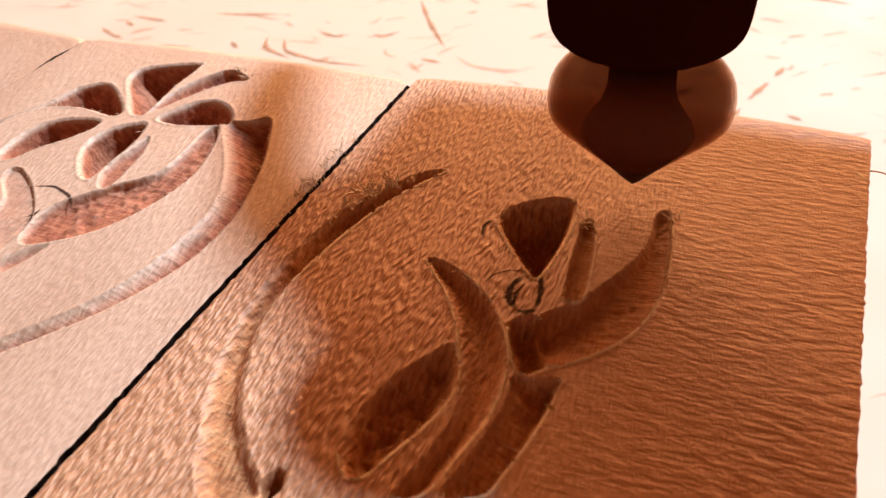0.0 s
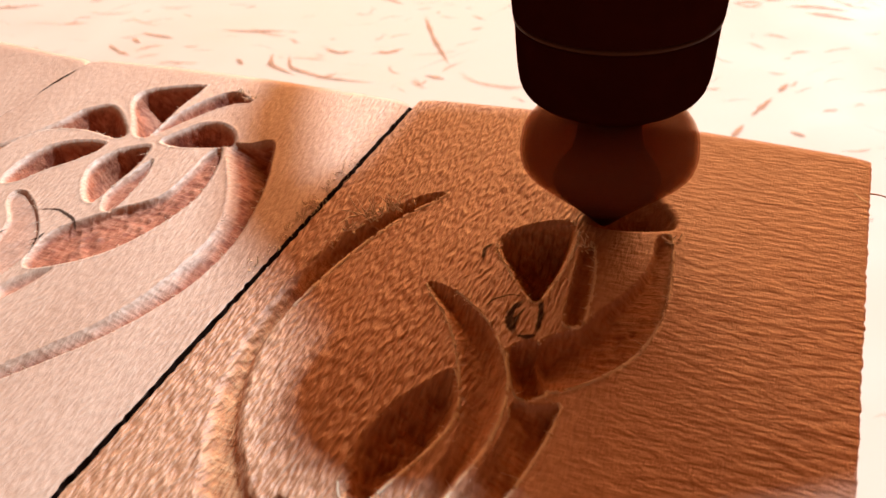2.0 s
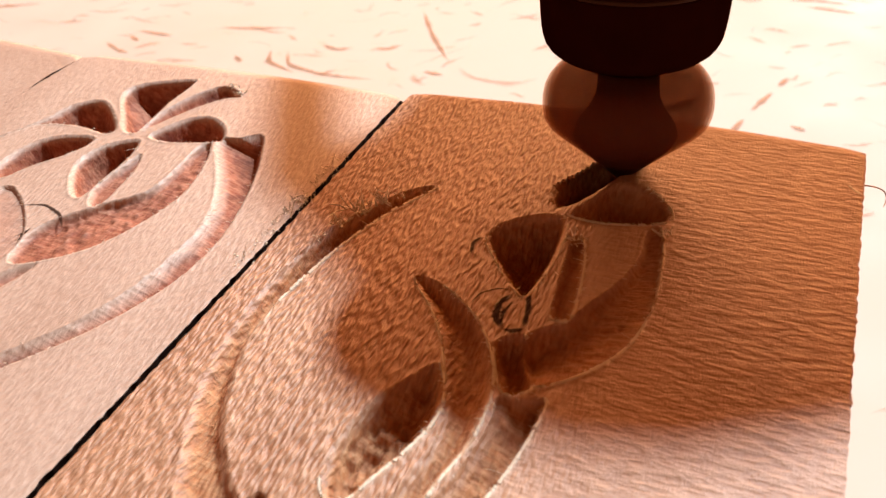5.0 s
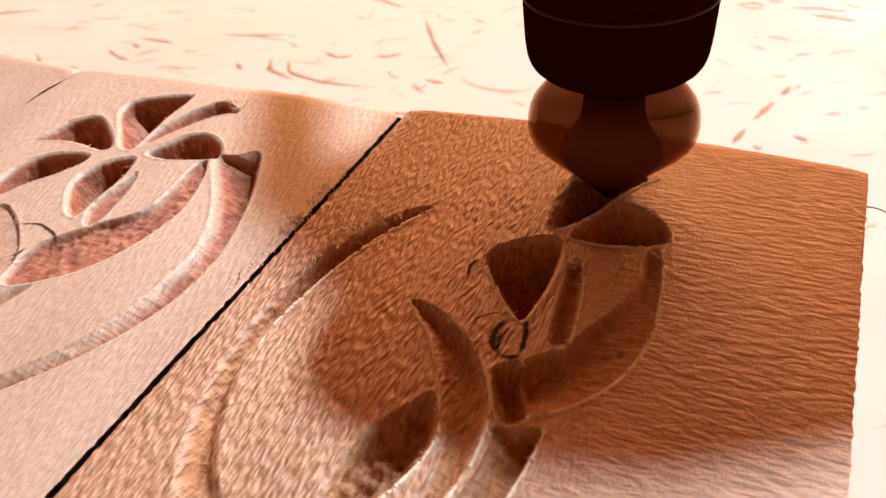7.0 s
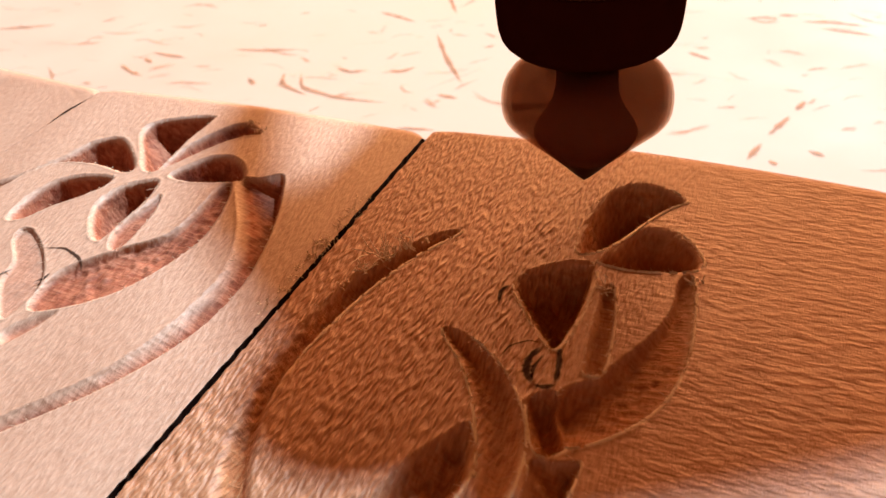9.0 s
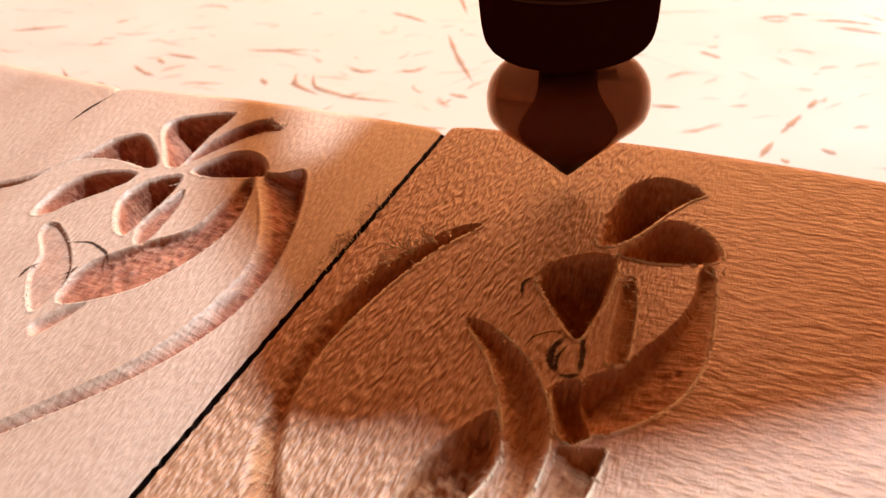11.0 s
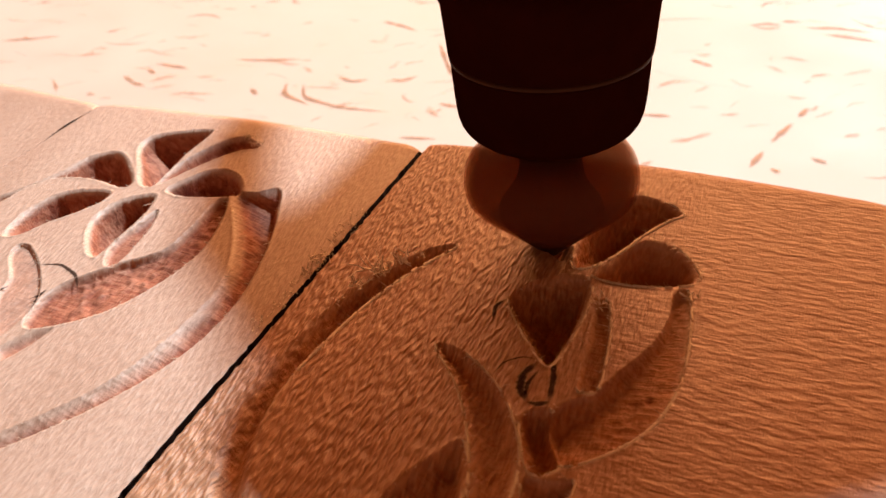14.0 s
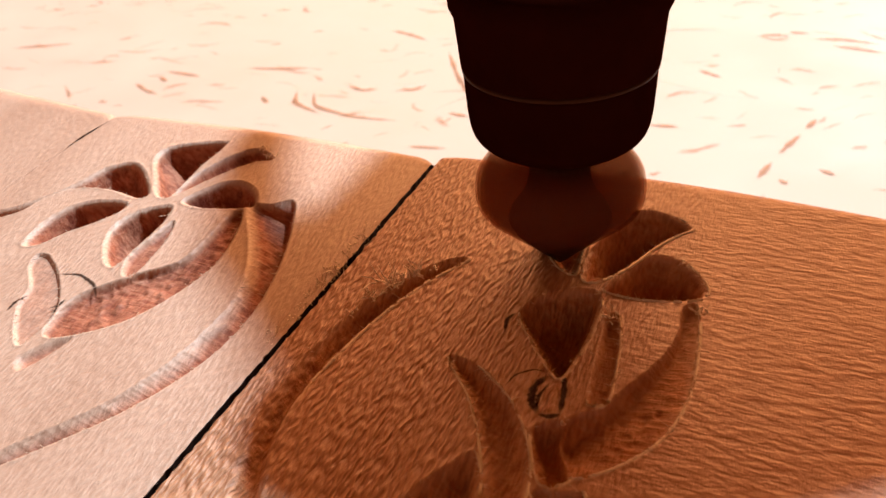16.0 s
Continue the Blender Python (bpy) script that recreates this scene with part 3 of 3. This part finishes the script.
PENCIL_MARKS = [
    (2.0, [(-24.8, 130.2), (-27.2, 133.0), (-27.9, 136.8), (-26.2, 140.6)]),
    (0.9, [(-25.6, 131.6), (-26.3, 134.6), (-25.4, 138.6)]),
    (1.5, [(-23.6, 141.6), (-22.2, 137.5), (-21.3, 131.6)]),
    (1.2, [(-25.0, 130.2), (-22.9, 130.2), (-21.0, 131.6)]),
    (1.0, [(-38.4, 149.4), (-39.5, 153.5), (-38.3, 156.2)]),
    (0.5, [(-33.0, 134.9), (-32.3, 138.6), (-29.4, 141.1), (-27.0, 141.2)]),
]
PENCIL_MARKS_DONE = [
    [(-145.3, 135.6), (-140.0, 137.4), (-133.5, 135.2), (-128.7, 130.5)],
    [(-134.9, 123.2), (-136.1, 126.5), (-136.1, 128.7)],
    [(-137.3, 124.8), (-135.8, 127.1)],
    [(-146.2, 120.5), (-147.0, 124.5), (-145.6, 127.2)],
]
BED_MARKS = [
    [(-320, 484), (-312, 467), (-286, 457)],
    [(-308, 486), (-296, 466), (-265, 459), (-230, 461)],
    [(-306, 602), (-290, 598), (-269, 589)],
    [(-380, 510), (-355, 514), (-330, 522)],
    [(-288, 501), (-276, 496), (-266, 502)],
    [(-251, 506), (-243, 505), (-235, 515)],
    [(-245, 573), (-222, 535), (-195, 498)],
    [(-447, 466), (-430, 457), (-417, 454)],
    [(-436, 480), (-425, 474)],
    [(-438, 490), (-405, 488)],
    [(-340, 470), (-330, 462)],
    [(-38, 649), (-28, 654), (-18, 653)],
    [(-3, 651), (16, 655), (40, 651)],
    [(10, 642), (26, 640), (44, 636)],
    [(-20, 660), (-6, 662)],
    [(9.1, 527.4), (5.2, 514.0)],
    [(2.6, 506.0), (-1.3, 494.7), (-6.0, 480.0)],
    [(-8.6, 470.0), (-13.4, 450.0)],
    [(-3.0, 452.0), (2.0, 449.0)],
    [(-205, 480), (-190, 478)],
    [(-211, 432), (-187, 436)],
    [(-68.5, 581.9), (-51.9, 573.3)],
    [(-81.7, 495.7), (-63.4, 498.3)],
    [(15.1, 468.8), (24.0, 464.6)],
    [(-287, 677), (-268, 650), (-244, 609)],
    [(-600.5, 497.5), (-555.4, 517.9)],
]

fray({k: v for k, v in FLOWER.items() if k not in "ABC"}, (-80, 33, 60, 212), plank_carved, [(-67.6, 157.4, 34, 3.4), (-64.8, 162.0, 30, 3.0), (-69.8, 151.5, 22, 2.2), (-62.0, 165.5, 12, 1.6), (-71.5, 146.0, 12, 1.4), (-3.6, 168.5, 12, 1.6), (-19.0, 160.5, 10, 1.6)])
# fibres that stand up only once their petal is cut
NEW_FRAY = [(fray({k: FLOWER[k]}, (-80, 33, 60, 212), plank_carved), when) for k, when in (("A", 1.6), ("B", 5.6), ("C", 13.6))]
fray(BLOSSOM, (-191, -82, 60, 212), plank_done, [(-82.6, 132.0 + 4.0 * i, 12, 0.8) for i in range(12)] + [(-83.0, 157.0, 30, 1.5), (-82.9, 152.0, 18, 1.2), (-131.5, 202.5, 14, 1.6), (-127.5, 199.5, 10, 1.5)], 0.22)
for wide, points in PENCIL_MARKS:
    stroke("pencil_mark", points, wide, 0.00003, PENCIL, plank_carved)
for points in PENCIL_MARKS_DONE:
    stroke("pencil_mark", points, 1.0, 0.00003, PENCIL, plank_done)
for points in BED_MARKS:
    tagged(stroke("burnt_stroke", points, 4.2, -0.1298, MARK, thick=0.0003), "pale brown cut stroke on the router bed", "mark", "strokes on the bed", "structure")


def small_strokes():
    """Short bent scratches, each a soft-edged strip."""
    verts, faces, edge = [], [], []
    for _ in range(1500):
        x, y = rng.uniform(-0.85, 0.6), 0.26 + 1.0 * rng.random() ** 1.2
        a, long, w = rng.normal(0.25, 0.6), 0.006 + rng.gamma(2, 0.008), rng.uniform(0.001, 0.0028)
        bend, dark = rng.normal(0, 1.1), rng.uniform(0.15, 1.0) ** 1.1
        n, steps = len(verts), 7
        for i in range(steps):
            u = i / (steps - 1)
            d = a + bend * (u - 0.5)
            for k, v in ((-1, 0), (0, 1), (1, 0)):
                ww = w * k * (1 + 0.4 * rng.normal())
                verts.append((x - math.sin(d) * ww, y + math.cos(d) * ww, -0.1297 + 0.0001 * v))
                edge.append(v * dark * math.sin(math.pi * u))
            x, y = x + math.cos(d) * long / steps, y + math.sin(d) * long / steps
        for i in range(steps - 1):
            for k in range(2):
                q = n + 3 * i + k
                faces.append((q, q + 3, q + 4, q + 1))
    ob = part("scratch", (verts, [], faces), MARK)
    at = ob.data.attributes.new("edge", "FLOAT_COLOR", "POINT")
    for d, e in zip(at.data, edge):
        d.color = (e, e, e, 1)
    tagged(ob, "small pale brown scratches on the router bed", "scratches", kind="stuff")


small_strokes()


# a curl of wood that hangs from the edge of the plank
def shaving():
    bm = bmesh.new()
    rows = []
    for i in range(15):
        u = i / 14
        x, y, z = 33.5 + 4.5 * math.sin(u * 1.9), 199.0 - 5.0 * u, -0.3 + 1.2 * math.sin(u * 3.0) - 1.6 * u * u
        w = 0.35 * (1 - u * 0.7)
        rows.append([bm.verts.new(((x + dx) / 1000, (y + dy) / 1000, (z + dz) / 1000)) for dx, dy, dz in ((0, w, 0), (0.1, 0, 0.15), (0, -w, 0), (-0.1, 0, -0.05))])
    for p, q in zip(rows, rows[1:]):
        for k in range(4):
            bm.faces.new((p[k], p[(k + 1) % 4], q[(k + 1) % 4], q[k]))
    bm.faces.new(rows[0]), bm.faces.new(rows[-1])
    part("shaving", bm, WOOD, plank_carved, "thin curled shaving torn from the edge")
    stroke("crack", [(30.5, 197.5), (32.0, 195.6), (33.2, 194.6)], 0.7, 0.00004, FIBRE, plank_carved)


shaving()


# ---- wood not yet cut away, in small blocks that sink as the cutter passes ----
def slivers():
    ts = np.arange(0, 16.01, 0.05)
    T = np.array(TOOL)
    tip = np.stack([np.interp(ts, T[:, 0], T[:, i]) for i in (1, 2, 3)], 1) * 1000
    reach = np.where(tip[:, 2] < 0.2, np.clip(-tip[:, 2], 0, 5) / 0.75 + 0.6, 0)
    made, groups = [], {}
    size = 0.75
    for key, begins, ends, low in (("A", 0.2, 3.3, -0.000015), ("B", 4.3, 7.4, -0.000025), ("C", 10.5, 14.5, -0.000035)):
        gone = {"A": "", "B": "A", "C": "B"}[key]
        o = smooth_outline(FLOWER[key])
        lo, hi = o.min(0) - 1, o.max(0) + 1
        use = (ts >= begins) & (ts <= ends)
        xs, ys = np.meshgrid(np.arange(lo[0], hi[0], size), np.arange(lo[1], hi[1], size))
        inside = inside_by(o, xs, ys)
        for x, y, d in zip(xs.ravel(), ys.ravel(), inside.ravel()):
            if d < -0.75 * size or any(inside_by(smooth_outline(FLOWER[k]), np.array(x), np.array(y)) > 0.35 for k in gone):
                continue
            far = np.hypot(tip[use, 0] - x, tip[use, 1] - y) - reach[use] * (1.35 if key == "C" else 1.0)
            hits = np.nonzero(far < 0)[0]
            when = ts[use][hits[0] if len(hits) else int(np.argmin(far))]
            groups.setdefault((key, low, round(float(when), 1)), []).append((x, y))
    h = size / 2
    for (key, low, when), places in groups.items():
        bm = bmesh.new()
        for x, y in places:
            box(bm, ((x - h) / 1000, (y - h) / 1000, -0.0007), ((x + h) / 1000, (y + h) / 1000, -low))
        made.append((part("sliver", bm, WOOD, plank_carved, smooth=False), when))
    return made


SLIVERS = slivers()


# ---- the router head ----
def router():
    head = tagged(new("router_head"), "black router spindle with a spinning pointed cutter", "router")
    part("collet_nut", lathe([(6, 33.4), (13.4, 33.3), (15.2, 33.6), (16.6, 34.2), (17.5, 35.0), (18.1, 36.0), (18.45, 37.2), (18.7, 38.8), (18.9, 41), (19.3, 48.6), (19.1, 49.2)]), BLACK, head, "blackened steel collet nut")
    part("ring", lathe([(18.8, 49.1), (19.55, 49.3), (19.55, 49.9), (18.8, 50.1)]), RING, head, "thin worn metal ring")
    part("nose", lathe([(19.1, 50.0), (19.7, 50.3), (20.5, 60.5), (21.4, 62.5), (21.7, 68), (14, 68.5)]), BLACK, head)
    # unseen link added up to the plate, slanted to hold its own shadow back
    bm = lathe([(13, 0), (14, 1), (14, 61), (0, 61)], 48)
    for v in bm.verts:
        v.co += Vector((v.co.z * 0.6, v.co.z * 1.9, 0.068))
    part("bracket", bm, PAINT, head, "dark slanting bracket behind the spindle")
    # unseen plate added overhead, outlined from the shadow it has to cast
    bm = bmesh.new()
    plan = [(-26, 164), (-26, 114), (-37, 122), (-52, 150), (-61, 172), (-75, 172), (-70, 146), (-56, 122), (-43, 98), (-19, 81), (1, 63), (13, 54), (26, 47), (45, 42), (64, 47), (84, 60), (104, 74), (142, 108), (150, 172), (30, 172)]
    low, high = ([bm.verts.new((x / 1000, y / 1000, z)) for x, y in plan] for z in (0.126, 0.131))
    bm.faces.new(low), bm.faces.new(high)
    for i in range(len(plan)):
        j = (i + 1) % len(plan)
        bm.faces.new((low[i], low[j], high[j], high[i]))
    bmesh.ops.bevel(bm, geom=bm.edges[:], offset=0.001, segments=2, affect="EDGES", profile=0.5)
    part("shadow_plate", bm, PAINT, head, "unseen dark plate above the spindle, shaped to cast its shadow", smooth=False)
    part("cutter_core", lathe([(0, 0), (1.9, 1.7), (7.2, 7.4), (10.6, 11.2), (11.4, 12.8), (10.8, 14.6), (9.2, 17.0), (7.8, 19.4), (7.0, 21.6), (6.6, 24.0), (6.6, 30.0), (7.4, 30.4), (7.4, 34), (0, 34)]), STEEL, head, "dark pointed cutter")
    wing = [(7.4, 7.4), (9.0, 9.0), (17.3, 17.0), (18.0, 17.9), (18.3, 19.0), (18.4, 20.6), (18.3, 22.2), (18.0, 23.8), (17.4, 25.2), (16.4, 26.6), (15.0, 27.8), (13.2, 28.8), (9.5, 29.8)]
    for k in (1.0, 0.975, 0.94, 0.89):
        part("cutter_wing", lathe([(max(r * k, 0.3), h) for r, h in wing]), SPUN, head, "blurred brown wing of the spinning cutter")
    return head


router_head = router()


# ---- what moves ----
def motions():
    walk(router_head, [(t, pose(x, y, z)) for t, x, y, z in TOOL])
    for ob, when in NEW_FRAY:
        low = pose(0, 0, -0.016)
        walk(ob, [(0.0, low), (when, low), (when + 0.5, pose(0, 0, 0)), (16.0, pose(0, 0, 0))])
    for ob, when in SLIVERS:
        down = pose(0, 0, -0.0145)
        rows = [(0.0, pose(0, 0, 0)), (max(when, 0.04), pose(0, 0, 0)), (max(when, 0.04) + 0.12, down), (16.0, down)]
        walk(ob, rows)


motions()
